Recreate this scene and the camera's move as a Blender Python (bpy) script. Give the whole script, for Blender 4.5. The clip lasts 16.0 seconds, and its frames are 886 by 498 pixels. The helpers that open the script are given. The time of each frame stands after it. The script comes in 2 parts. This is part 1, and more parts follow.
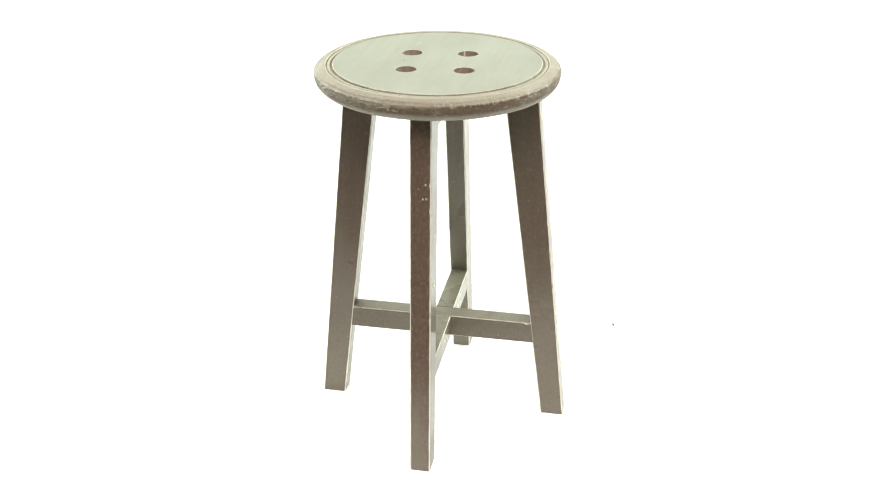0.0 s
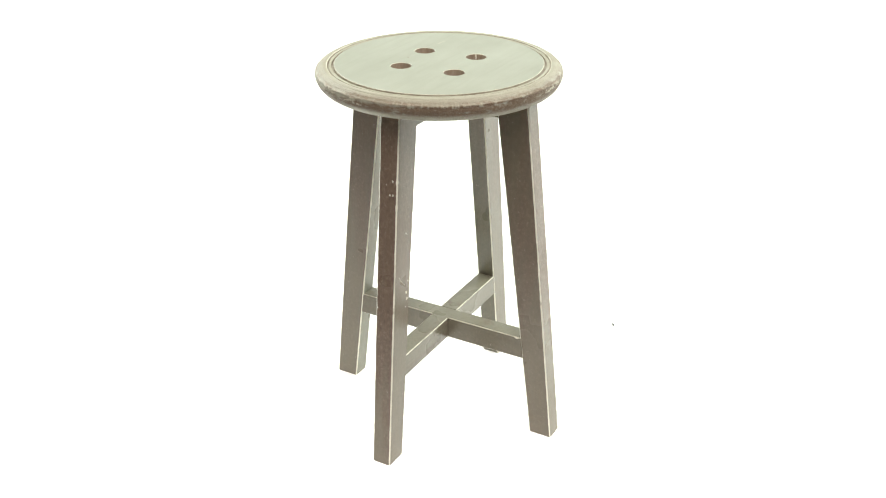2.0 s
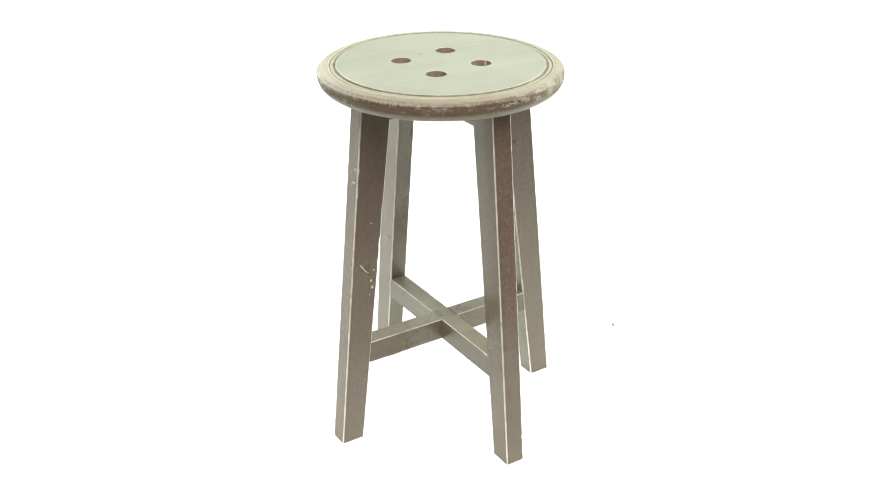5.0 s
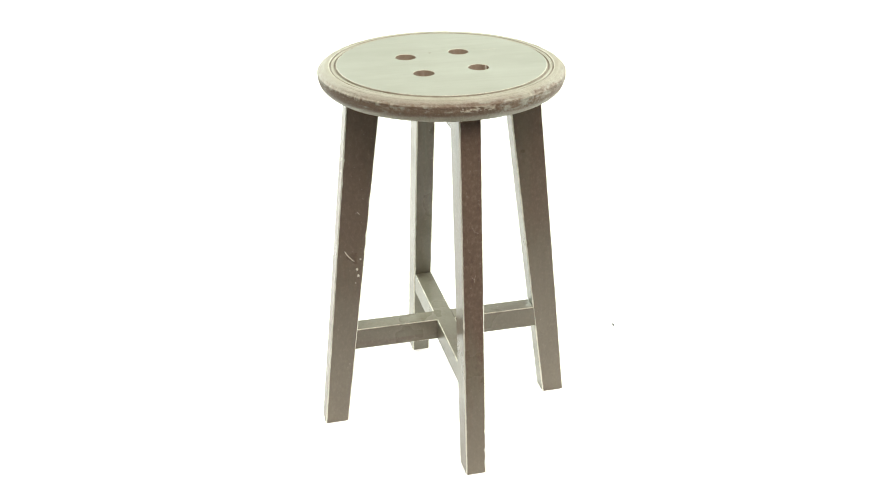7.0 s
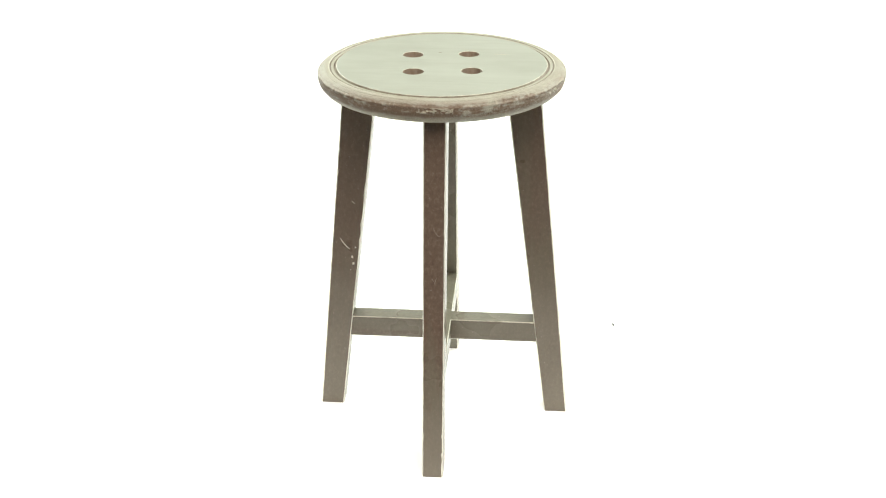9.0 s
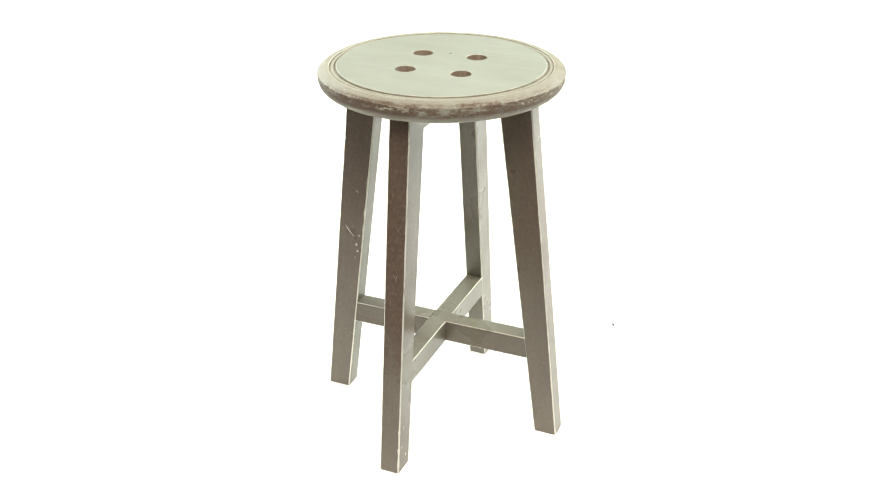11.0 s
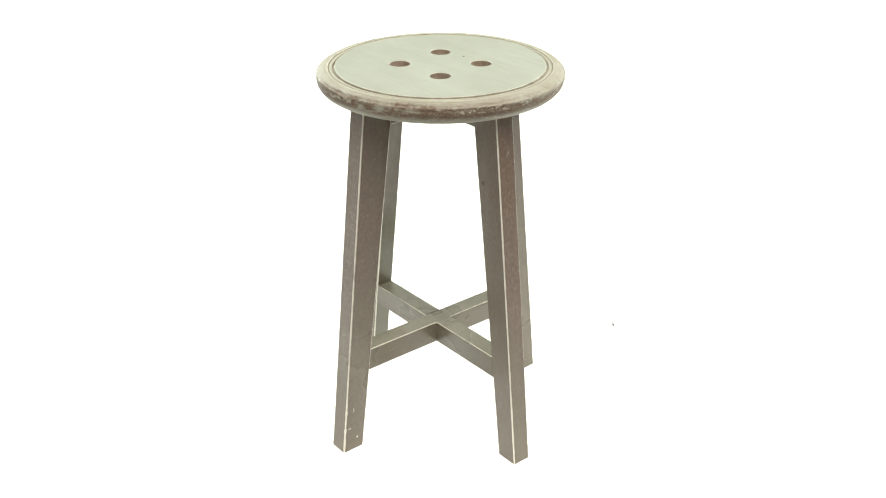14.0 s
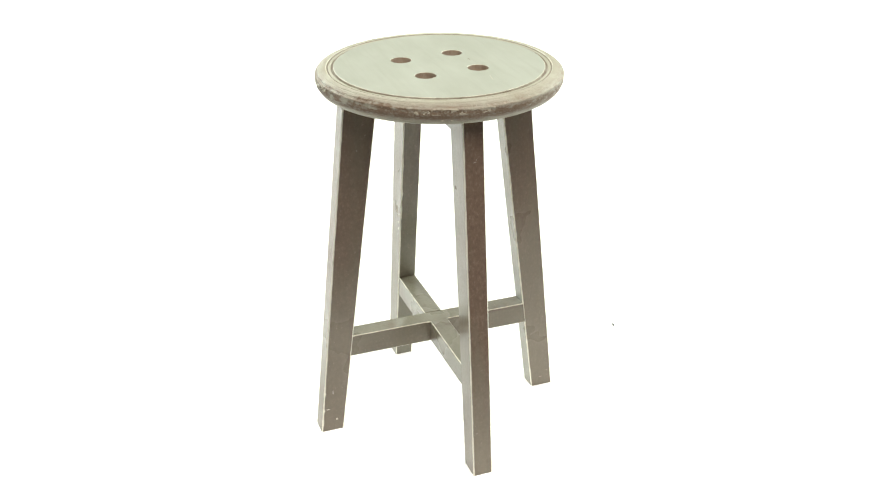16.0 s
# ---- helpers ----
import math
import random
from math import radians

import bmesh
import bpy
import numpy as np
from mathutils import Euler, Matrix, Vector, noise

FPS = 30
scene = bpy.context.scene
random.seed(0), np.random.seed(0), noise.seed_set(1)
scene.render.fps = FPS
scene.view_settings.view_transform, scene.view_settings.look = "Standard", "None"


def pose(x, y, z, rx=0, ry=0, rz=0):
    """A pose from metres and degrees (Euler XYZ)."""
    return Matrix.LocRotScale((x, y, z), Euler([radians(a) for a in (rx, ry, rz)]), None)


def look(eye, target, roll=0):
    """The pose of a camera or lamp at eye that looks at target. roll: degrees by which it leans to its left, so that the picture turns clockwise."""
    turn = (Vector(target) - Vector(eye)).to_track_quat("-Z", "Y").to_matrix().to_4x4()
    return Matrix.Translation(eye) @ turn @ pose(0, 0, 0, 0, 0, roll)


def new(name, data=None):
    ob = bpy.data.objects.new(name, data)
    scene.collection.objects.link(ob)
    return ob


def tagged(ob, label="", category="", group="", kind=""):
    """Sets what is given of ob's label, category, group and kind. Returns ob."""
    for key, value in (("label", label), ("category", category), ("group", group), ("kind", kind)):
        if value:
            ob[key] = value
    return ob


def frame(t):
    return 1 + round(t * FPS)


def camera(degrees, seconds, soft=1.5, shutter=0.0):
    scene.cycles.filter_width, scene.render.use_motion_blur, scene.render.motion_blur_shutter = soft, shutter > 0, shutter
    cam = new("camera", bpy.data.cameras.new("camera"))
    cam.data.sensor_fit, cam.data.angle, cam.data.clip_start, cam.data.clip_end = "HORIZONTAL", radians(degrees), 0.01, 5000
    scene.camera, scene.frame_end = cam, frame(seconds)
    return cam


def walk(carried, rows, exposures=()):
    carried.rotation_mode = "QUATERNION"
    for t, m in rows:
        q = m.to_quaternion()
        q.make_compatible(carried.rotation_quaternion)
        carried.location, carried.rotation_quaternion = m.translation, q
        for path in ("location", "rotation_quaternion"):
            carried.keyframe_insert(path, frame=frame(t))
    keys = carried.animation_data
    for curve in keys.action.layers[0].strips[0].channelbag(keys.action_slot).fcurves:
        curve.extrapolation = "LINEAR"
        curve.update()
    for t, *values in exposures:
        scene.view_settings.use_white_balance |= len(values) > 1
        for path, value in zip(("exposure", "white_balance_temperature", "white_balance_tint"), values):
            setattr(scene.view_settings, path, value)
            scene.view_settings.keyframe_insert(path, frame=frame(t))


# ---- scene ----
cam = camera(44.41, 16.0, soft=1.1)
EYE = Vector((0.0, -1.2, 0.8215))
PITCH, YAW = radians(26.558), radians(0.289)
AIM = EYE + Vector((math.sin(YAW) * math.cos(PITCH), math.cos(YAW) * math.cos(PITCH), -math.sin(PITCH)))
walk(cam, [(0.0, look(EYE, AIM, -0.177)), (16.0, look(EYE, AIM, -0.177))])

# ---- world and lights: dim studio, white table with added glow, unseen lamps above ----
world = bpy.data.worlds.new("studio_air")
scene.world = world
world.use_nodes = True
world.node_tree.nodes["Background"].inputs[0].default_value = (0.02, 0.02, 0.02, 1)
world.node_tree.nodes["Background"].inputs[1].default_value = 1.0


def unseen_lamp(name, eye, target, wide, high, watts, colour):
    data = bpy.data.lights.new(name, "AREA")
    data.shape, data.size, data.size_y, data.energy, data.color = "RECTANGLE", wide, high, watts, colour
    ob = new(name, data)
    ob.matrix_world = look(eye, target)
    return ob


# no fixtures stand here: area lamps placed by how the stool's faces are lit
unseen_lamp("unseen_overhead_lamp", (0.25, -1.08, 2.3), (0, 0.0, 0.4), 2.6, 1.7, 61, (1.0, 0.945, 0.865))
unseen_lamp("unseen_side_lamp", (-1.8, 2.1, 1.3), (0, 0, 0.3), 0.8, 1.4, 86, (0.90, 1.0, 0.90))
unseen_lamp("unseen_side_lamp", (2.2, 1.55, 1.3), (0, 0, 0.3), 0.8, 1.4, 82, (0.90, 1.0, 0.90))
scene.view_settings.exposure = 0.0


# ---- materials ----
class Nodes:
    """A short way to write a node material."""

    def __init__(self, name):
        self.mat = bpy.data.materials.new(name)
        self.mat.use_nodes = True
        self.tree = self.mat.node_tree
        self.bsdf = self.tree.nodes["Principled BSDF"]

    def add(self, kind, **sets):
        node = self.tree.nodes.new(kind)
        for key, value in sets.items():
            if key == "operation":
                node.operation = value
            elif key == "data_type":
                node.data_type = value
        return node

    def link(self, a, b):
        self.tree.links.new(a, b)

    def coords(self, scale):
        tc = self.add("ShaderNodeTexCoord")
        mp = self.add("ShaderNodeMapping")
        mp.inputs["Scale"].default_value = scale
        self.link(tc.outputs["Object"], mp.inputs["Vector"])
        return mp.outputs[0]

    def noise(self, scale, detail=4.0, rough=0.6, stretch=(1, 1, 1), distort=0.0):
        n = self.add("ShaderNodeTexNoise")
        n.inputs["Scale"].default_value, n.inputs["Detail"].default_value = scale, detail
        n.inputs["Roughness"].default_value, n.inputs["Distortion"].default_value = rough, distort
        self.link(self.coords(stretch), n.inputs["Vector"])
        return n.outputs["Fac"]

    def ramp(self, fac, stops):
        r = self.add("ShaderNodeValToRGB")
        el = r.color_ramp.elements
        while len(el) < len(stops):
            el.new(0.5)
        for e, (pos, col) in zip(el, stops):
            e.position = pos
            e.color = (*col, 1) if len(col) == 3 else col
        self.link(fac, r.inputs[0])
        return r.outputs[0]

    def mask(self, fac, low, high):
        m = self.add("ShaderNodeMapRange")
        m.inputs["From Min"].default_value, m.inputs["From Max"].default_value = low, high
        self.link(fac, m.inputs["Value"])
        return m.outputs[0]

    def math(self, op, a, b):
        m = self.add("ShaderNodeMath", operation=op)
        for i, v in enumerate((a, b)):
            if isinstance(v, (int, float)):
                m.inputs[i].default_value = v
            else:
                self.link(v, m.inputs[i])
        return m.outputs[0]

    def mix(self, fac, a, b):
        m = self.add("ShaderNodeMix", data_type="RGBA")
        for i, v in ((0, fac), (6, a), (7, b)):
            if isinstance(v, tuple):
                m.inputs[i].default_value = (*v, 1)
            elif isinstance(v, (int, float)):
                m.inputs[i].default_value = v
            else:
                self.link(v, m.inputs[i])
        return m.outputs[2]

    def axis(self, which):
        tc = self.add("ShaderNodeTexCoord")
        sep = self.add("ShaderNodeSeparateXYZ")
        self.link(tc.outputs["Object"], sep.inputs[0])
        return sep.outputs[which]

    def bump(self, height, strength, distance):
        b = self.add("ShaderNodeBump")
        b.inputs["Strength"].default_value, b.inputs["Distance"].default_value = strength, distance
        self.link(height, b.inputs["Height"])
        self.link(b.outputs[0], self.bsdf.inputs["Normal"])

    def done(self, colour, rough, spec=0.5):
        if isinstance(colour, tuple):
            self.bsdf.inputs["Base Color"].default_value = (*colour, 1)
        else:
            self.link(colour, self.bsdf.inputs["Base Color"])
        if isinstance(rough, (int, float)):
            self.bsdf.inputs["Roughness"].default_value = rough
        else:
            self.link(rough, self.bsdf.inputs["Roughness"])
        self.bsdf.inputs["Specular IOR Level"].default_value = spec
        return self.mat


def leg_paint(name, light, dark, brown, brown_low, brown_high, grain, speckle, worn_from=None):
    """Grey-green taupe paint, rubbed through to brown, streaked along the grain.
    worn_from: the heights over which the handled upper part is rubbed brown."""
    n = Nodes(name)
    stretch = {"z": (1, 1, 0.12), "x": (0.12, 1, 1), "y": (1, 0.12, 1)}[grain]
    streak = n.noise(190, 5, 0.65, stretch)
    cloud = n.noise(11, 3, 0.55)
    fine = n.noise(900, 2, 0.6)
    base = n.mix(n.mask(cloud, 0.25, 0.75), light, dark)
    base = n.mix(n.math("MULTIPLY", n.mask(streak, 0.48, 0.70), 0.6), base, dark)
    rub = n.noise(26, 6, 0.7, stretch)
    if worn_from:
        rub = n.math("ADD", rub, n.math("MULTIPLY", n.math("SUBTRACT", n.mask(n.axis("Z"), *worn_from), 0.5), 0.30))
    rubbed = n.mask(rub, brown_low, brown_high)
    base = n.mix(n.math("MULTIPLY", rubbed, 0.85), base, brown)
    mottle = n.noise(300, 4, 0.75, (1, 1, 0.7))
    amount = n.math("ADD", 0.16, n.math("MULTIPLY", rubbed, speckle))
    base = n.mix(n.math("MULTIPLY", n.mask(mottle, 0.52, 0.66), amount), base, (0.37, 0.31, 0.235))
    base = n.mix(n.math("MULTIPLY", n.mask(mottle, 0.46, 0.32), amount), base, (0.10, 0.062, 0.046))
    speck = n.noise(240, 3, 0.7)
    base = n.mix(n.math("MULTIPLY", n.mask(speck, 0.67, 0.74), 0.5), base, (0.55, 0.5, 0.42))
    n.bump(n.math("ADD", n.math("MULTIPLY", streak, 0.7), n.math("MULTIPLY", fine, 0.3)), 0.4, 0.0007)
    n.bsdf.inputs["Coat Weight"].default_value, n.bsdf.inputs["Coat Roughness"].default_value = 0.3, 0.16
    return n.done(base, n.mask(cloud, -0.35, 2.3), 0.5)


PALE = (0.88, 0.85, 0.74)
# side faces: paint darkened a little to imitate the weaker light on them
LEG_DIM = leg_paint("taupe_dimmed_leg_paint", (0.213, 0.18, 0.133), (0.18, 0.147, 0.109), (0.190, 0.137, 0.105), 0.52, 0.70, "z", 0.10, (0.10, 0.30))
LEG_GREEN = leg_paint("grey_green_leg_paint", (0.209, 0.195, 0.147), (0.179, 0.162, 0.122), (0.172, 0.138, 0.106), 0.56, 0.72, "z", 0.08, (0.10, 0.30))
# outer faces: rubbed brown, with their stronger light put in as paler paint
LEG_BROWN_LIT = leg_paint("rubbed_brown_lit_leg_paint", (0.238, 0.206, 0.152), (0.204, 0.168, 0.123), (0.198, 0.130, 0.096), 0.40, 0.60, "z", 0.26, (0.04, 0.20))
RAIL_X = leg_paint("taupe_rail_paint_x", (0.203, 0.181, 0.134), (0.165, 0.14, 0.102), (0.158, 0.114, 0.086), 0.52, 0.66, "x", 0.1)
# rail paint made paler for upward faces: light from above mixed into the colour
RAIL_TOP_LIT = leg_paint("grey_green_lit_rail_top_paint", (0.243, 0.23, 0.176), (0.202, 0.184, 0.138), (0.172, 0.128, 0.096), 0.58, 0.72, "z", 0.1)
RAIL_Y = leg_paint("taupe_rail_paint_y", (0.203, 0.181, 0.134), (0.165, 0.14, 0.102), (0.158, 0.114, 0.086), 0.52, 0.66, "y", 0.1)


def worn_edge(name, low, high, under, pale):
    """Pale ground showing along rubbed edges, with stretches where the paint has held."""
    n = Nodes(name)
    rub = n.noise(130, 4, 0.7, (1, 1, 0.5))
    held = n.noise(38, 3, 0.6)
    show = n.math("ADD", n.math("MULTIPLY", rub, 0.5), n.math("MULTIPLY", held, 0.5))
    col = n.mix(n.mask(show, low, high), under, pale)
    n.bump(rub, 0.3, 0.0005)
    return n.done(col, 0.5, 0.4)


def chip(name, dull, bright):
    n = Nodes(name)
    rub = n.noise(400, 3, 0.6)
    return n.done(n.mix(n.mask(rub, 0.3, 0.7), dull, bright), 0.6, 0.3)


def seat_top():
    n = Nodes("pale_green_seat_paint")
    grain = n.noise(150, 5, 0.65, (1, 0.05, 1))
    cloud = n.noise(13, 4, 0.6, (1, 0.45, 1))
    fine = n.noise(700, 2, 0.5)
    base = n.mix(n.mask(cloud, 0.3, 0.72), (0.455, 0.478, 0.400), (0.390, 0.404, 0.332))
    base = n.mix(n.math("MULTIPLY", n.mask(grain, 0.50, 0.76), 0.40), base, (0.34, 0.345, 0.27))
    rub = n.noise(30, 6, 0.7, (1, 0.22, 1))
    base = n.mix(n.math("MULTIPLY", n.mask(rub, 0.65, 0.76), 0.35), base, (0.28, 0.24, 0.18))
    n.bump(n.math("ADD", n.math("MULTIPLY", grain, 0.8), n.math("MULTIPLY", fine, 0.2)), 0.22, 0.0006)
    return n.done(base, n.mask(cloud, -0.9, 1.9), 0.5)


def seat_rim():
    """The turned edge: cream paint rubbed to tan and brown where it is handled, with crusts of old paint."""
    n = Nodes("distressed_rim_paint")
    at = n.add("ShaderNodeAttribute")
    at.attribute_name = "wear"
    sep = n.add("ShaderNodeSeparateColor")
    n.link(at.outputs["Color"], sep.inputs[0])
    brown, tan, crust = sep.outputs[0], sep.outputs[1], sep.outputs[2]
    blot = n.noise(17, 4, 0.6, (1, 1, 2.5))
    grit = n.noise(300, 4, 0.7, (1, 1, 1.6))
    thread = n.noise(60, 6, 0.7, (1, 1, 7))
    base = n.mix(n.mask(blot, 0.35, 0.7), (0.52, 0.508, 0.412), (0.455, 0.43, 0.33))
    rub = n.math("MULTIPLY", tan, n.mask(n.math("ADD", thread, n.math("MULTIPLY", grit, 0.35)), 0.40, 0.78))
    base = n.mix(n.math("MULTIPLY", rub, 0.85), base, (0.325, 0.24, 0.178))
    deep = n.math("MULTIPLY", brown, n.mask(grit, 0.12, 0.46))
    base = n.mix(n.math("MULTIPLY", deep, 0.95), base, (0.205, 0.138, 0.094))
    base = n.mix(n.math("MULTIPLY", crust, 0.8), base, (0.62, 0.565, 0.44))
    n.bump(n.math("ADD", thread, n.math("MULTIPLY", grit, 0.8)), 0.8, 0.0013)
    return n.done(base, n.mask(blot, -0.75, 1.45), 0.45)


def groove_grime():
    n = Nodes("brown_groove_glaze")
    s = n.noise(60, 5, 0.7)
    return n.done(n.mix(n.mask(s, 0.35, 0.65), (0.25, 0.205, 0.15), (0.43, 0.40, 0.31)), 0.55, 0.4)


def hole_wood():
    n = Nodes("bare_brown_hole_wood")
    s = n.noise(160, 5, 0.7, (1, 1, 0.3))
    n.bump(s, 0.4, 0.0008)
    return n.done(n.mix(n.mask(s, 0.3, 0.7), (0.26, 0.19, 0.14), (0.41, 0.33, 0.255)), 0.7, 0.3)


def glowing_sheet():
    """White table sheet, given a glow of its own to wash out shadows."""
    n = Nodes("white_sheet_added_glow")
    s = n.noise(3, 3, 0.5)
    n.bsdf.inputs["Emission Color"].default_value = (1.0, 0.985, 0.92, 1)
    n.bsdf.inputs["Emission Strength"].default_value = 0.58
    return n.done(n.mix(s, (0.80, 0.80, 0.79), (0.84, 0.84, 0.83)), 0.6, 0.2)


def dim_wall():
    n = Nodes("charcoal_studio_paint")
    s = n.noise(9, 4, 0.6)
    n.bump(n.noise(180, 3, 0.6), 0.15, 0.001)
    return n.done(n.mix(s, (0.06, 0.06, 0.062), (0.085, 0.084, 0.085)), 0.8, 0.3)


EDGE = worn_edge("pale_worn_edge", 0.29, 0.42, (0.27, 0.24, 0.19), PALE)
RAIL_EDGE = worn_edge("half_worn_rail_edge", 0.34, 0.50, (0.25, 0.23, 0.175), (0.78, 0.74, 0.62))
SEAT_EDGE = worn_edge("half_worn_seat_edge", 0.34, 0.54, (0.44, 0.44, 0.35), (0.76, 0.74, 0.62))
TOP, RIM = seat_top(), seat_rim()
CHIP = chip("pale_chipped_paint", (0.70, 0.64, 0.52), (0.86, 0.82, 0.72))
RIM_CHIP = chip("cream_chipped_paint", (0.50, 0.45, 0.34), (0.70, 0.65, 0.52))
DULL_CHIP = chip("dull_scratched_paint", (0.36, 0.29, 0.23), (0.50, 0.42, 0.34))
GRIME, HOLE, GLOW_SHEET, WALL = groove_grime(), hole_wood(), glowing_sheet(), dim_wall()


# ---- mesh helpers ----
def part(name, bm, materials, parent=None, label="", sharp=35):
    """Links a bmesh as one mesh object under a thing or a part."""
    bm.normal_update()
    for e in bm.edges:
        if len(e.link_faces) == 2 and e.calc_face_angle(0) > radians(sharp):
            e.smooth = False
    for f in bm.faces:
        f.smooth = True
    me = bpy.data.meshes.new(name)
    bm.to_mesh(me)
    bm.free()
    for m in materials:
        me.materials.append(m)
    ob = new(name, me)
    ob.parent = parent
    if label:
        ob["label"] = label
    return ob


def box(bm, lo, hi):
    r = bmesh.ops.create_cube(bm, size=1.0)
    for v in r["verts"]:
        v.co = Vector([(a + b) / 2 + c * (b - a) for a, b, c in zip(lo, hi, v.co)])
    return r["verts"]


def bar(rings, jitter, seed, plain=0, chamfer=0.0011, chips=()):
    """A bar through rings of four corners, its long edges worn to narrow uneven chamfers (material 1).
    chips: (corner, share of the length, half length, extra width)."""
    bm = bmesh.new()
    loops = []
    count = len(rings)
    for i, ring in enumerate(rings):
        s = i / (count - 1)
        loop = []
        for k in range(4):
            c, before, after = ring[k], ring[k - 1], ring[(k + 1) % 4]
            wob = noise.noise(Vector((s * 26 + seed * 9.1, k * 7.7, 0.3))) + 0.6 * noise.noise(Vector((s * 90 + seed, k * 3.1, 5.3)))
            w = chamfer + jitter * wob
            for corner, at, half, extra in chips:
                if corner == k:
                    w += extra * max(0.0, 1 - abs(s - at) / half)
            w = max(0.0004, w)
            loop.append(bm.verts.new(c + (before - c).normalized() * w))
            loop.append(bm.verts.new(c + (after - c).normalized() * w))
        loops.append(loop)
    for a, b in zip(loops, loops[1:]):
        for j in range(8):
            f = bm.faces.new((a[j], a[(j + 1) % 8], b[(j + 1) % 8], b[j]))
            f.material_index = 1 if j % 2 == 0 else plain[j // 2] if isinstance(plain, (tuple, list)) else plain
    bm.faces.new(list(reversed(loops[0])))
    bm.faces.new(loops[-1])
    bmesh.ops.recalc_face_normals(bm, faces=bm.faces)
    return bm


# ---- setting ----
def sweep():
    """One white sheet: table, curve and rise behind."""
    bm = bmesh.new()
    # stops just ahead of the stool, so little added glow reaches near faces
    profile = [(-0.36, 0.0), (0.0, 0.0), (1.0, 0.0), (2.7, 0.0)]
    profile += [(2.7 + 0.6 * math.sin(a), 0.6 - 0.6 * math.cos(a)) for a in [radians(9 * i) for i in range(1, 11)]]
    profile += [(3.3, 2.6)]
    rows = [[bm.verts.new((x, y, z)) for x in (-1.9, -0.9, 0, 0.9, 1.9)] for y, z in profile]
    for a, b in zip(rows, rows[1:]):
        for i in range(4):
            bm.faces.new((a[i], a[i + 1], b[i + 1], b[i]))
    ob = part("backdrop", bm, [GLOW_SHEET])
    sol = ob.modifiers.new("thickness", "SOLIDIFY")
    sol.thickness, sol.offset = 0.006, -1
    tagged(ob, "seamless white sheet with an added glow, sweeping up behind the stool", "backdrop", kind="structure")


def room():
    # unseen dark shell, added to close the place and keep near faces dim
    for name, lo, hi, text in (
        ("floor", (-3.6, -3.2, -0.11), (3.6, 3.6, -0.01), "unseen plain charcoal studio floor, added to cut bounced light"),
        ("wall_front", (-3.6, -3.2, -0.01), (3.6, -3.0, 2.8), "unseen plain charcoal studio wall, added to cut bounced light"),
        ("wall_west", (-3.6, -3.0, -0.01), (-3.42, 3.6, 2.8), "unseen plain charcoal studio wall, added to cut bounced light"),
        ("wall_east", (3.42, -3.0, -0.01), (3.6, 3.6, 2.8), "unseen plain charcoal studio wall, added to cut bounced light"),
        ("wall_back", (-3.42, 3.4, -0.01), (3.42, 3.6, 2.8), "unseen plain charcoal studio wall, added to cut bounced light"),
        ("ceiling", (-3.6, -3.2, 2.8), (3.6, 3.6, 2.95), "unseen plain charcoal studio ceiling, added to cut bounced light"),
    ):
        bm = bmesh.new()
        box(bm, lo, hi)
        tagged(part(name, bm, [WALL]), text, name if name in ("ceiling", "floor") else "wall", kind="structure")


sweep()
room()

# ---- the stool ----
CROSS = {"stretcher": Vector((0.0055, 0.0057, 0.0)), "seat_rail": Vector((0.0034, 0.0062, 0.0))}
SEAT_AXIS = Vector((-0.0005, 0.0054, 0.0))
LEG_TOP = 0.4340
SEAT_TOP = 0.4592


# each hand-made leg: outer radius at the foot and its slope, inner radius and slope, half width, sideways shift and slope
LEG_SHAPES = (
    (0.15360, -0.10613, 0.12405, -0.12812, 0.0120, 0.00700, -0.00882),
    (0.16457, -0.10860, 0.13565, -0.13361, 0.0123, 0.00576, 0.00322),
    (0.16757, -0.11187, 0.13880, -0.13614, 0.0121, -0.00554, 0.00494),
    (0.15639, -0.10832, 0.12669, -0.12868, 0.0118, -0.00517, 0.00007),
)


def leg_axes(k):
    """The outward and the sideways direction of leg k."""
    a = -math.pi / 2 + k * math.pi / 2
    return Vector((math.cos(a), math.sin(a), 0)), Vector((-math.sin(a), math.cos(a), 0))


def leg_r(k, z):
    """Outer and inner radius of leg k at height z, and the shift of its middle."""
    ro, dro, ri, dri, _, w, dw = LEG_SHAPES[k]
    return ro + dro * z, ri + dri * z, w + dw * z


def make_leg(stool, k, chips=()):
    u, v = leg_axes(k)
    half = LEG_SHAPES[k][4]
    rings = []
    for i in range(141):
        z = LEG_TOP * i / 140
        ro, ri, w = leg_r(k, z)
        mid = v * w + Vector((0, 0, z))
        rings.append([mid + u * ro - v * half, mid + u * ro + v * half, mid + u * ri + v * half, mid + u * ri - v * half])
    bm = bar(rings, 0.00028, k + 1, (2, 0, 3, 0), 0.0013, chips)
    return part("leg", bm, [LEG_DIM, EDGE, LEG_BROWN_LIT, LEG_GREEN], stool)


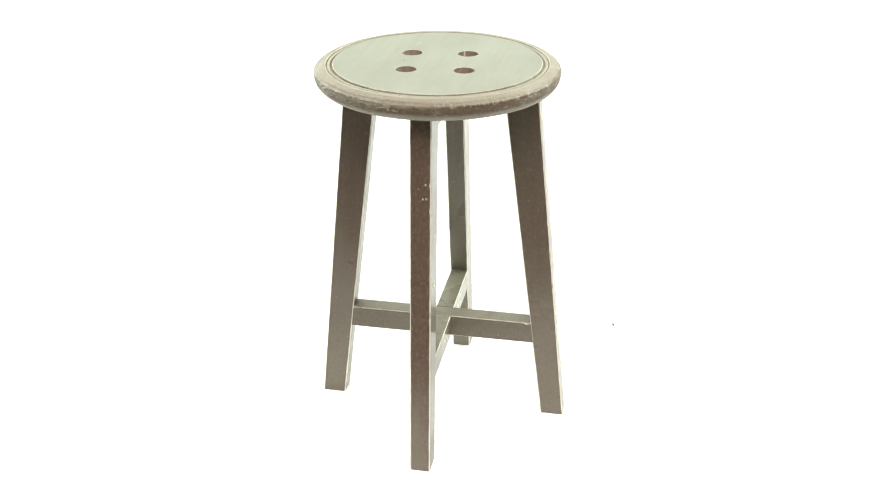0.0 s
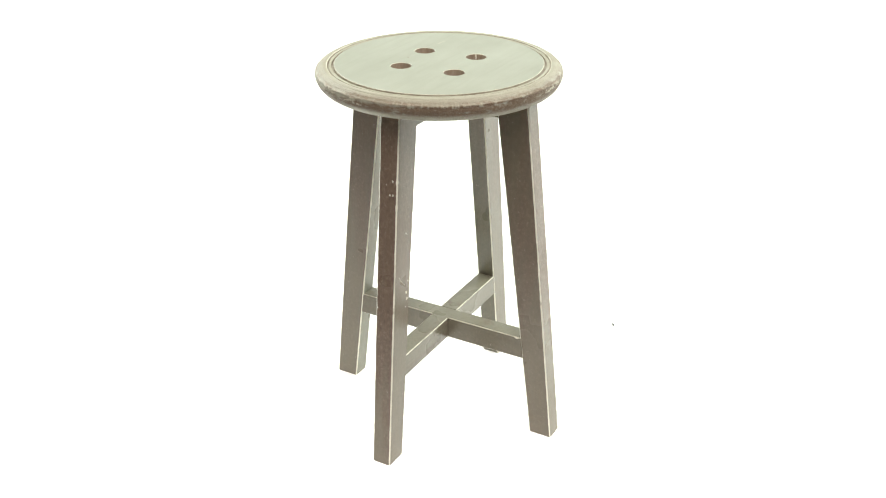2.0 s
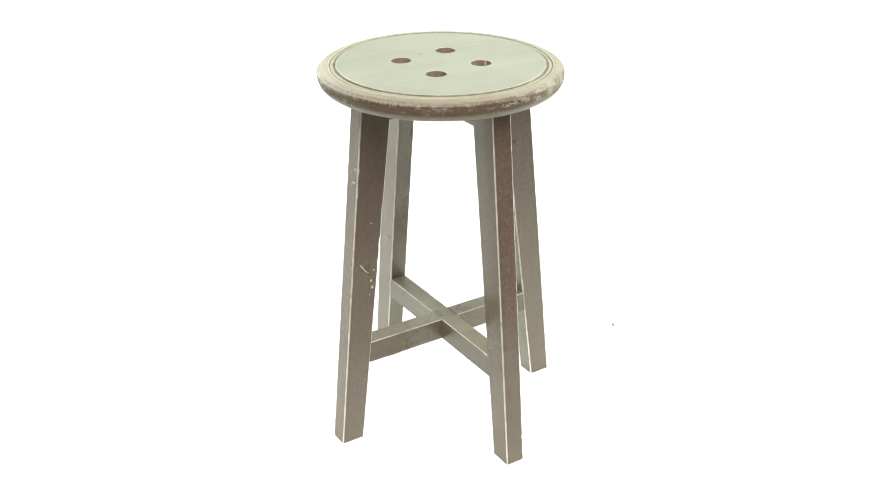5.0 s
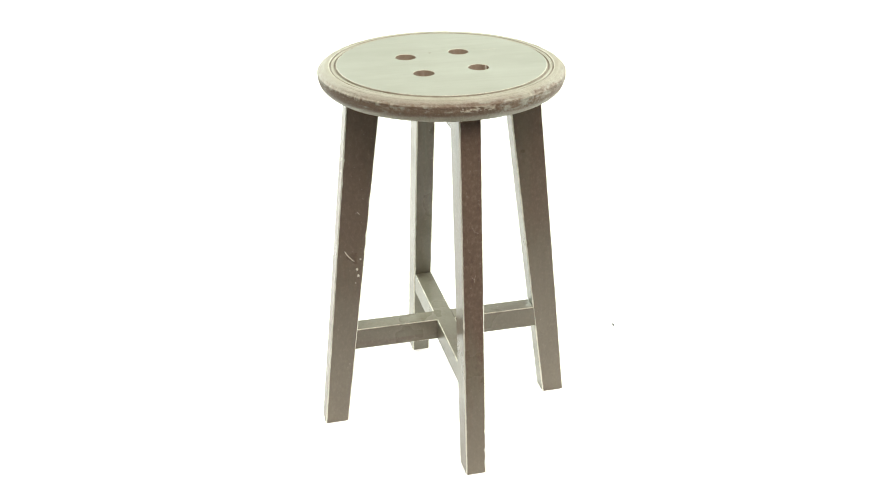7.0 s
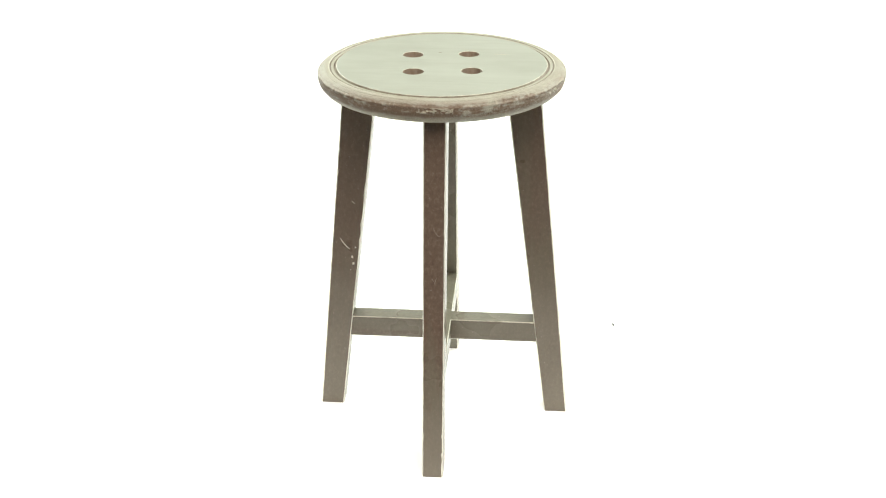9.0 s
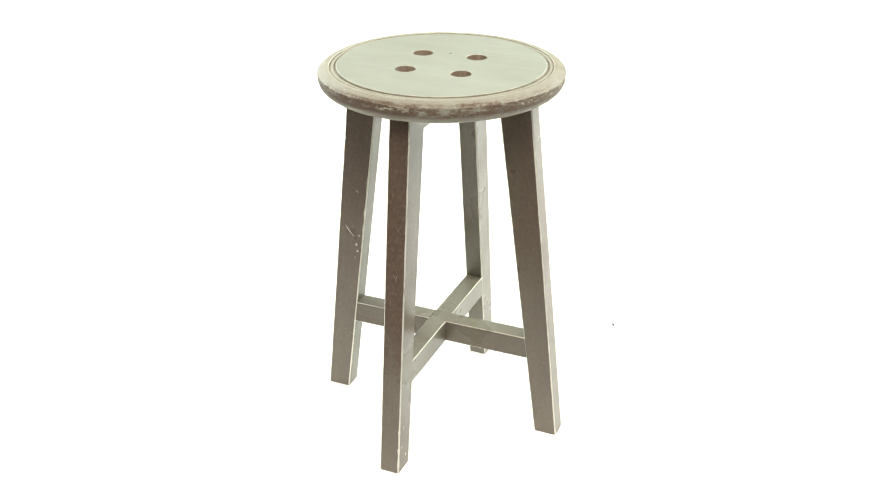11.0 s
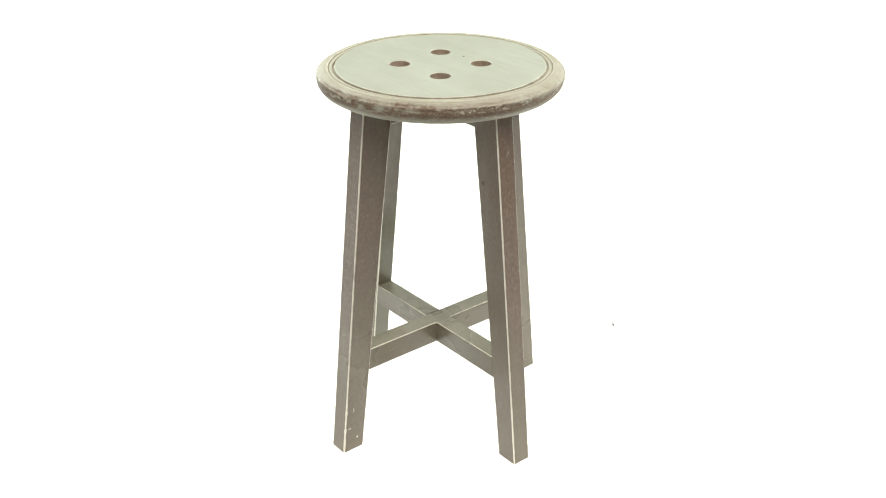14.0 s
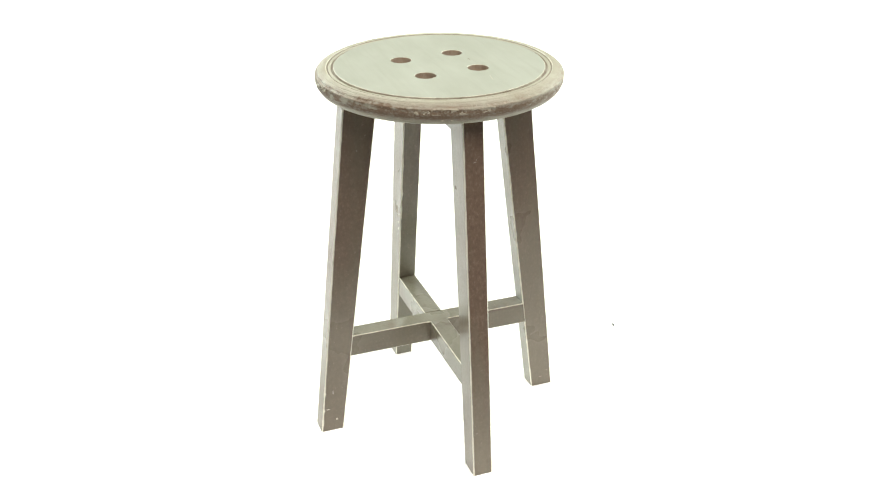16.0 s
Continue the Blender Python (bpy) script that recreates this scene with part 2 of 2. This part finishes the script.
def lap_bar(along, z0, z1, half, ends, upper, centre):
    """A cross rail, halved at its middle: its upper or lower half runs through."""
    bm = bmesh.new()
    zm = (z0 + z1) / 2
    cut = half + 0.0002
    (l0, l1), (e0, e1) = ends
    c = 0.0009
    # the outline seen from the side, with the notch
    if upper:
        loop = [(-l0, z0), (-cut, z0), (-cut, zm), (cut, zm), (cut, z0), (e0, z0), (e1, z1), (cut, z1), (-cut, z1), (-l1, z1)]
    else:
        loop = [(-l0, z0), (-cut, z0), (cut, z0), (e0, z0), (e1, z1), (cut, z1), (cut, zm), (-cut, zm), (-cut, z1), (-l1, z1)]
    side = [bm.verts.new((s, -half, z)) for s, z in loop]
    f = bm.faces.new(side)
    r = bmesh.ops.extrude_face_region(bm, geom=[f])
    for g in r["geom"]:
        if isinstance(g, bmesh.types.BMVert):
            g.co.y += 2 * half
    bmesh.ops.recalc_face_normals(bm, faces=bm.faces)
    edges = [e for e in bm.edges if abs(e.verts[0].co.y - e.verts[1].co.y) < 1e-6 and abs(e.verts[0].co.x - e.verts[1].co.x) > 0.04]
    bev = bmesh.ops.bevel(bm, geom=edges, offset=c, segments=1, affect="EDGES", profile=0.5)
    for f in bev["faces"]:
        f.material_index = 1
    bm.normal_update()
    # upward faces get the paler colour, as if lit from above
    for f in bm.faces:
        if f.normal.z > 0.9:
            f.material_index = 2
    turn = Matrix.Rotation(math.pi / 2, 3, "Z") if along == "y" else Matrix.Identity(3)
    for v in bm.verts:
        v.co = turn @ v.co + centre
    return bm


def make_rails(stool):
    rails = []
    for name, along, upper, first, last, z0, z1, half in (
        ("stretcher", "x", True, 3, 1, 0.1031, 0.1314, 0.0114), ("stretcher", "y", False, 0, 2, 0.1032, 0.1313, 0.0114),
        ("seat_rail", "x", True, 3, 1, 0.4077, 0.4338, 0.0112), ("seat_rail", "y", False, 0, 2, 0.4077, 0.4337, 0.0112),
    ):
        middle = CROSS[name].x if along == "x" else CROSS[name].y
        ends = [[leg_r(k, z)[1] + side * middle + 0.0004 for z in (z0, z1)] for k, side in ((first, 1), (last, -1))]
        bm = lap_bar(along, z0, z1, half, ends, upper, CROSS[name])
        rails.append(part(name, bm, [RAIL_X if along == "x" else RAIL_Y, RAIL_EDGE, RAIL_TOP_LIT], stool))
    return rails


# wear round the seat's edge: angle in degrees, how deep it is rubbed, lower and upper height of the rubbed band
RIM_WEAR = (
    (0, 1.00, 0.4436, 0.4552), (8, 1.00, 0.4436, 0.4550), (15, 0.50, 0.4436, 0.4555), (40, 0.55, 0.4434, 0.4560), (60, 0.80, 0.4430, 0.4540),
    (80, 1.00, 0.4428, 0.4527), (95, 0.90, 0.4428, 0.4506), (130, 0.65, 0.4428, 0.4500), (180, 0.55, 0.4428, 0.4500), (220, 0.50, 0.4430, 0.4490),
    (245, 0.60, 0.4430, 0.4492), (262, 0.85, 0.4434, 0.4504), (280, 0.90, 0.4436, 0.4510), (292, 1.05, 0.4432, 0.4532), (312, 1.00, 0.4432, 0.4534),
    (325, 0.60, 0.4434, 0.4530), (332, 0.95, 0.4434, 0.4535), (346, 0.90, 0.4436, 0.4548), (360, 1.00, 0.4436, 0.4552),
)
# stretches with crusts of old paint (from, to, lower, upper height) and with upright knife cuts (from, to, count)
RIM_CRUST = ((216, 264, 0.4455, 0.4535), (58, 94, 0.4470, 0.4540), (354, 369, 0.4470, 0.4530))
RIM_CUTS = ((286, 300, 7), (297, 318, 17), (318, 350, 4), (20, 60, 3))


def ramp01(x, low, high):
    return min(1.0, max(0.0, (x - low) / (high - low)))


def rim_cuts():
    rng = random.Random(11)
    return [(rng.uniform(a, b), rng.uniform(0.25, 0.75), rng.uniform(0.0012, 0.0036)) for a, b, count in RIM_CUTS for _ in range(count)]


def rim_state(degrees, z, cuts):
    """How brown, tan and crusted the seat's edge is at an angle and height, and how far it stands proud."""
    degrees %= 360
    table = [np.interp(degrees, [w[0] for w in RIM_WEAR], [w[i] for w in RIM_WEAR]) for i in (1, 2, 3)]
    depth, low, high = (float(v) for v in table)
    low -= 0.0016
    d = radians(degrees)
    ring = Vector((math.cos(d), math.sin(d), 0)) * 0.1417
    coarse = noise.noise(ring * 75 + Vector((0, 0, z * 230)))
    mid = noise.noise(ring * 190 + Vector((4.1, 0, z * 520)))
    fine = noise.noise(ring * 520 + Vector((0, 7.3, z * 700)))
    low += 0.0008 * coarse + 0.0006 * mid
    high += 0.0016 * coarse + 0.0013 * mid + 0.0006 * fine
    band = ramp01(z, low - 0.0008, low + 0.0024) * ramp01(z, high + 0.0006, high - 0.0016)
    brown = band * ramp01(depth * 1.15 - 0.25 + 0.55 * coarse + 0.55 * mid + 0.35 * fine, 0.0, 0.68)
    tan = (0.35 + 0.65 * ramp01(z, low - 0.0030, low + 0.0006)) * (0.30 + 0.70 * ramp01(z, 0.4582, 0.4550)) * ramp01(0.85 + 0.7 * coarse + 0.4 * mid, 0.1, 0.9)
    crust = 0.0
    for a, b, z0, z1 in RIM_CRUST:
        inside = a <= degrees <= b or a <= degrees + 360 <= b
        if inside and z0 - 0.001 < z < z1 + 0.001:
            crust = max(crust, ramp01(z, z0 - 0.0008, z0 + 0.0008) * ramp01(z, z1 + 0.0008, z1 - 0.0008) * ramp01(coarse * 0.6 + mid * 0.9 + fine * 0.45, 0.05, 0.35))
    for at, power, length in cuts:
        away = abs((degrees - at + 180) % 360 - 180)
        if away < 0.5 and high - 0.0022 < z < high - 0.0010 + length:
            crust = max(crust, power * (1 - away / 0.5))
            brown *= 0.6
    dots = noise.noise(ring * 400 + Vector((2.2, 1.3, z * 560)))
    crust = max(crust, 0.5 * tan * ramp01(z, low + 0.001, high) * ramp01(dots + 0.3 * mid, 0.36, 0.60))
    proud = -0.00055 * brown - 0.0002 * tan + 0.0007 * crust + 0.0003 * coarse + 0.00025 * mid
    return brown, tan * (1 - 0.5 * crust), crust, proud


def make_seat(stool):
    bm = bmesh.new()
    wear = bm.verts.layers.float_color.new("wear")
    steps = 960
    # radius, height, material of the band that starts here: 0 top, 1 rim, 2 groove, 3 worn edge
    profile = [
        (0.1193, 0.4592, 3), (0.1199, 0.4588, 2), (0.1207, 0.4566, 2), (0.1222, 0.4564, 2), (0.1227, 0.4577, 1), (0.1236, 0.4583, 1), (0.1249, 0.4584, 1),
        (0.1259, 0.4579, 2), (0.1264, 0.4570, 2), (0.1272, 0.4570, 2), (0.1278, 0.4583, 3), (0.1286, 0.4588, 1),
    ]
    turned = [
        (0.1302, 0.4590), (0.1324, 0.4587), (0.1337, 0.4583), (0.1342, 0.4578), (0.1348, 0.4577), (0.1366, 0.4569), (0.1381, 0.4560), (0.1393, 0.4546),
        (0.1411, 0.4533), (0.1415, 0.4519), (0.1413, 0.4506), (0.1417, 0.4484), (0.1416, 0.4457), (0.1406, 0.4430), (0.1391, 0.4404), (0.1373, 0.4382),
        (0.1354, 0.4363), (0.1332, 0.4349),
    ]
    first_turned = len(profile)
    for (r0, z0), (r1, z1) in zip(turned, turned[1:]):
        cuts = max(1, round(math.hypot(r1 - r0, z1 - z0) / 0.0007))
        profile += [(r0 + (r1 - r0) * i / cuts, z0 + (z1 - z0) * i / cuts, 1) for i in range(cuts)]
    last_turned = len(profile)
    profile += [(0.1332, 0.4349, 1), (0.1300, 0.4342, 1), (0.1250, 0.4340, 1)]
    knife = rim_cuts()
    loops = []
    for i, (r, z, _) in enumerate(profile):
        loop = []
        for j in range(steps):
            t = 2 * math.pi * j / steps
            d = Vector((math.cos(t), math.sin(t), 0))
            rough, state = 0.0, (0.0, 0.08, 0.0)
            if i <= 1:
                nicked = 213 < math.degrees(t) < 272 or 102 < math.degrees(t) < 128
                rough = 0.0004 * noise.noise(d * 31) + (0.0016 if nicked else 0.0003) * noise.noise(d * 77)
            if first_turned <= i < last_turned:
                *state, rough = rim_state(math.degrees(t), z, knife)
            v = bm.verts.new(SEAT_AXIS + d * (r + rough) + Vector((0, 0, z)))
            v[wear] = (*state, 1.0)
            loop.append(v)
        loops.append(loop)
    for (a, b), (_, _, m) in zip(zip(loops, loops[1:]), profile):
        for j in range(steps):
            f = bm.faces.new((a[j], a[(j + 1) % steps], b[(j + 1) % steps], b[j]))
            f.material_index = m
    # four holes right through, their rims worn
    hole_tops, hole_bottoms = [], []
    bottom = profile[-1][1]
    for k in range(4):
        t0 = radians(-129.05 + 90 * k)
        mid = SEAT_AXIS + Vector((math.cos(t0), math.sin(t0), 0)) * 0.0461
        rings = []
        for r, z in ((0.0124, SEAT_TOP), (0.0119, SEAT_TOP - 0.0006), (0.0118, SEAT_TOP - 0.004), (0.0118, bottom)):
            ring = []
            for j in range(40):
                t = 2 * math.pi * j / 40
                w = 1 + 0.02 * noise.noise(Vector((math.cos(t) * 2 + k * 5, math.sin(t) * 2, z * 90)))
                ring.append(bm.verts.new(Vector((mid.x + r * w * math.cos(t), mid.y + r * w * math.sin(t), z))))
            rings.append(ring)
        for i, (a, b) in enumerate(zip(rings, rings[1:])):
            for j in range(40):
                f = bm.faces.new((a[j], b[j], b[(j + 1) % 40], a[(j + 1) % 40]))
                f.material_index = 3 if i == 0 else 4
        hole_tops.append(rings[0])
        hole_bottoms.append(rings[-1])

    def edge_loop(loop):
        return [bm.edges.get((loop[i], loop[(i + 1) % len(loop)])) for i in range(len(loop))]

    for outer, inner, m in ((loops[0], hole_tops, 0), (loops[-1], hole_bottoms, 1)):
        edges = edge_loop(outer)
        for h in inner:
            edges += edge_loop(h)
        made = bmesh.ops.triangle_fill(bm, use_beauty=True, use_dissolve=False, edges=edges, normal=(0, 0, 1))
        for g in made["geom"]:
            if isinstance(g, bmesh.types.BMFace):
                g.material_index = m
    bmesh.ops.recalc_face_normals(bm, faces=bm.faces)
    return part("seat", bm, [TOP, RIM, GRIME, SEAT_EDGE, HOLE], stool, "round pale green button-shaped seat with four holes and a worn rim", 30)


def blob(name, parent, at, u, v, ru, rv, seed, material=None):
    """A flat chip of bare pale ground showing in the paint."""
    bm = bmesh.new()
    n = u.cross(v).normalized()
    ring, top = [], []
    for j in range(14):
        t = 2 * math.pi * j / 14
        w = 1 + 0.35 * noise.noise(Vector((math.cos(t) * 1.5, math.sin(t) * 1.5, seed * 3.7)))
        p = at + u * ru * w * math.cos(t) + v * rv * w * math.sin(t)
        ring.append(bm.verts.new(p - n * 0.0003))
        top.append(bm.verts.new(p + n * 0.00025))
    for j in range(14):
        bm.faces.new((ring[j], ring[(j + 1) % 14], top[(j + 1) % 14], top[j]))
    bm.faces.new(top)
    bmesh.ops.recalc_face_normals(bm, faces=bm.faces)
    return part(name, bm, [material or CHIP], parent)


def scratch(parent, path, normal, width, proud=0.0005, material=None):
    """A thin pale scratch along a path on a leg's face."""
    bm = bmesh.new()
    rows = []
    for i, p in enumerate(path):
        d = (path[min(i + 1, len(path) - 1)] - path[max(i - 1, 0)]).normalized()
        s = normal.cross(d) * width * (0.35 + 0.65 * math.sin(math.pi * (i + 0.4) / len(path)))
        rows.append([bm.verts.new(p - s - normal * 0.0003), bm.verts.new(p + normal * proud), bm.verts.new(p + s - normal * 0.0003)])
    for a, b in zip(rows, rows[1:]):
        for j in range(2):
            bm.faces.new((a[j], a[j + 1], b[j + 1], b[j]))
        bm.faces.new((a[2], a[0], b[0], b[2]))
    bm.faces.new(rows[0])
    bm.faces.new(rows[-1])
    bmesh.ops.recalc_face_normals(bm, faces=bm.faces)
    return part("scratch", bm, [material or CHIP], parent)


stool = tagged(new("stool"), "distressed taupe wooden stool with a pale green button-shaped seat", "stool")
make_seat(stool)
legs = [
    make_leg(stool, 0, ((1, 0.823, 0.006, 0.0012), (1, 0.754, 0.006, 0.0012), (2, 0.70, 0.03, 0.0006), (2, 0.60, 0.02, 0.0009), (2, 0.55, 0.015, 0.0007))),
    make_leg(stool, 1, ((1, 0.126, 0.006, 0.0012), (1, 0.07, 0.007, 0.0016), (1, 0.03, 0.02, 0.0008))),
    make_leg(stool, 2),
    make_leg(stool, 3),
]
rails = make_rails(stool)
UP = Vector((0, 0, 1))


def side_point(k, r, z, off=0.0):
    """A point on the face of leg k that looks along its turn, at radius r and height z; and its axes."""
    u, v = leg_axes(k)
    return u * r + v * (LEG_SHAPES[k][4] + leg_r(k, z)[2] + off) + UP * z, u, v


def out_point(k, side, z):
    """A point on the outer face of leg k at height z, side metres along the turn."""
    u, v = leg_axes(k)
    ro, _, w = leg_r(k, z)
    return u * ro + v * (w + side) + UP * z, v


arc = [(0.1187, 0.2409), (0.1167, 0.2372), (0.1142, 0.2335), (0.1111, 0.2297), (0.1076, 0.2266)]
p, u, v = side_point(0, 0, 0)
scratch(legs[0], [side_point(0, r, z)[0] for r, z in arc], v, 0.0011)
scratch(legs[0], [side_point(0, 0.1022 - 0.0011 * i, 0.2905 - 0.0011 * i)[0] for i in range(4)], v, 0.0006)
for i, (r, z, ru, rv) in enumerate(((0.1000, 0.2287, 0.0009, 0.0012), (0.1046, 0.2155, 0.0014, 0.0020), (0.1036, 0.2069, 0.0016, 0.0019), (0.1072, 0.1975, 0.0006, 0.0007))):
    blob("paint_chip", legs[0], side_point(0, r, z)[0], UP, u, rv, ru, i)
for i, (s, z, ru, rv) in enumerate(((0.0028, 0.3406, 0.0011, 0.0014), (0.0060, 0.3570, 0.0010, 0.0016), (0.0066, 0.3409, 0.0009, 0.0013), (-0.002, 0.352, 0.0006, 0.0006))):
    q, side = out_point(0, s, z)
    blob("paint_chip", legs[0], q, side, (UP - Vector((0, 1, 0)) * -0.1075).normalized(), ru, rv, i + 7)
p, v = out_point(1, 0, 0.25)
for sy, z0, n_ in ((-0.0012, 0.3125, 5), (0.0075, 0.3375, 2)):
    path = [out_point(1, sy + 0.0022 * i, z0 - 0.0052 * i + 0.0007 * i * i)[0] for i in range(n_)]
    scratch(legs[1], path, Vector((1, 0, 0.1075)).normalized(), 0.0006, 0.0002, DULL_CHIP)
# a forked scratch and two short ones on the outer faces
for k, points in ((1, ((0.0031, 0.2545), (0.0022, 0.2513), (0.0013, 0.2483), (0.0016, 0.2452))), (1, ((-0.0025, 0.2532), (-0.0008, 0.2512), (0.0010, 0.2490))),
                  (2, ((0.0034, 0.3885), (0.0028, 0.3870), (0.0020, 0.3862))), (2, ((0.0019, 0.3843), (0.0006, 0.3839), (-0.0008, 0.3838)))):
    out = leg_axes(k)[0] + UP * 0.109
    scratch(legs[k], [out_point(k, side, z)[0] for side, z in points], out.normalized(), 0.0006, 0.0003, DULL_CHIP if k == 1 else CHIP)
p, u, v = side_point(1, 0, 0)
for i, (r, z, ru, rv) in enumerate(((0.1441, 0.0158, 0.0013, 0.0016), (0.1545, 0.0320, 0.0022, 0.0006), (0.1473, 0.0560, 0.0004, 0.003))):
    blob("paint_chip", legs[1], side_point(1, r, z)[0], UP, u, rv, ru, i + 15)


# a grey fleck that lies on the table
def fleck():
    bm = bmesh.new()
    bmesh.ops.create_icosphere(bm, subdivisions=2, radius=1.0)
    for w in bm.verts:
        k = 1 + 0.3 * noise.noise(w.co * 1.7)
        w.co = Vector((w.co.x * 0.0014 * k, w.co.y * 0.0050 * k, max(0.0, w.co.z * 0.0008 * k)))
    n = Nodes("grey_dirt")
    grey = n.done(n.mix(n.noise(500, 3, 0.6), (0.11, 0.11, 0.11), (0.18, 0.18, 0.175)), 0.9, 0.2)
    ob = part("dirt_fleck", bm, [grey])
    ob.location = (0.2592, 0.1890, 0.0)
    tagged(ob, "tiny grey fleck of dirt lying on the white table", "dirt")


fleck()

# small marks on the seat
p = Vector((-0.0386, 0.0006, 0.4592))
seat = [o for o in stool.children if o.name == "seat"][0]
blob("stain_dot", seat, p, Vector((1, 0, 0)), Vector((0, 1, 0)), 0.0008, 0.0016, 4, GRIME)
BELLY = [(0.4404, 0.1391), (0.4430, 0.1406), (0.4457, 0.1415), (0.4484, 0.1417), (0.4506, 0.1412), (0.4519, 0.1415), (0.4533, 0.1411), (0.4553, 0.1388), (0.4569, 0.1366)]


def rim_chip(degrees, z, across, upright, seed):
    """A pale lump of chipped paint on the seat's turned edge."""
    r = float(np.interp(z, [a for a, _ in BELLY], [b for _, b in BELLY]))
    dr = float(np.interp(z + 0.001, [a for a, _ in BELLY], [b for _, b in BELLY])) - r
    t = radians(degrees)
    d = Vector((math.cos(t), math.sin(t), 0))
    side = Vector((-math.sin(t), math.cos(t), 0))
    rise = (UP * 0.001 + d * dr).normalized()
    return blob("paint_chip", seat, SEAT_AXIS + d * (r + 0.0001) + UP * z, side, rise, across, upright, seed, RIM_CHIP)


rng = random.Random(5)
# from, to (degrees), height, spread, count, half width, half height
for a0, a1, z, dz, count, wide, high in ((61, 80, 0.4500, 0.0012, 9, 0.0010, 0.0006), (354, 369, 0.4497, 0.0012, 9, 0.0008, 0.0005)):
    for i in range(count):
        k = rng.uniform(0.6, 1.3)
        rim_chip(rng.uniform(a0, a1), z + rng.uniform(-dz, dz), wide * k, high * rng.uniform(0.7, 1.3), i + a0)
for a in (71, 75):
    rim_chip(a, 0.4408, 0.0012, 0.0007, a)
scratch(seat, [Vector((-0.0373 + 0.00055 * i, 0.0649 + 0.0041 * i, 0.4592)) for i in range(5)], UP, 0.0005, 0.0002)
# faint smears near the foot of one leg
for r, z, across, upright in ((0.1395, 0.0130, 0.0016, 0.0005), (0.1480, 0.0215, 0.0009, 0.0007)):
    u, w = leg_axes(3)
    blob("paint_chip", legs[3], u * r + w * (leg_r(3, z)[2] - LEG_SHAPES[3][4]) + UP * z, u, UP, across, upright, z * 900, DULL_CHIP)
# chips where the stretchers meet a leg and each other
q = Vector((leg_r(1, 0.1316)[1] - 0.0045, CROSS["stretcher"].y - 0.0114, 0.1300))
blob("paint_chip", rails[0], q, Vector((1, 0, 0)), UP, 0.0028, 0.0009, 31)
q = CROSS["stretcher"] + Vector((0.0142, 0.0114, 0.1306))
blob("paint_chip", rails[0], q, UP, Vector((1, 0, 0)), 0.0008, 0.0030, 33)
# a splinter of pale paint inside one hole
hole = SEAT_AXIS + Vector((math.cos(radians(50.95)), math.sin(radians(50.95)), 0)) * 0.0461
inward = Vector((math.cos(radians(120)), math.sin(radians(120)), 0))
blob("paint_chip", seat, hole + inward * 0.0114 + UP * (SEAT_TOP - 0.0032), UP, inward.cross(UP), 0.0030, 0.0011, 41)


def motions():
    """The stool turns evenly, clockwise from above."""
    walk(stool, [(0.5 * i, pose(0, 0, 0, 0, 0, -(11.321 + 9.28461 * 0.5 * i))) for i in range(33)])


motions()
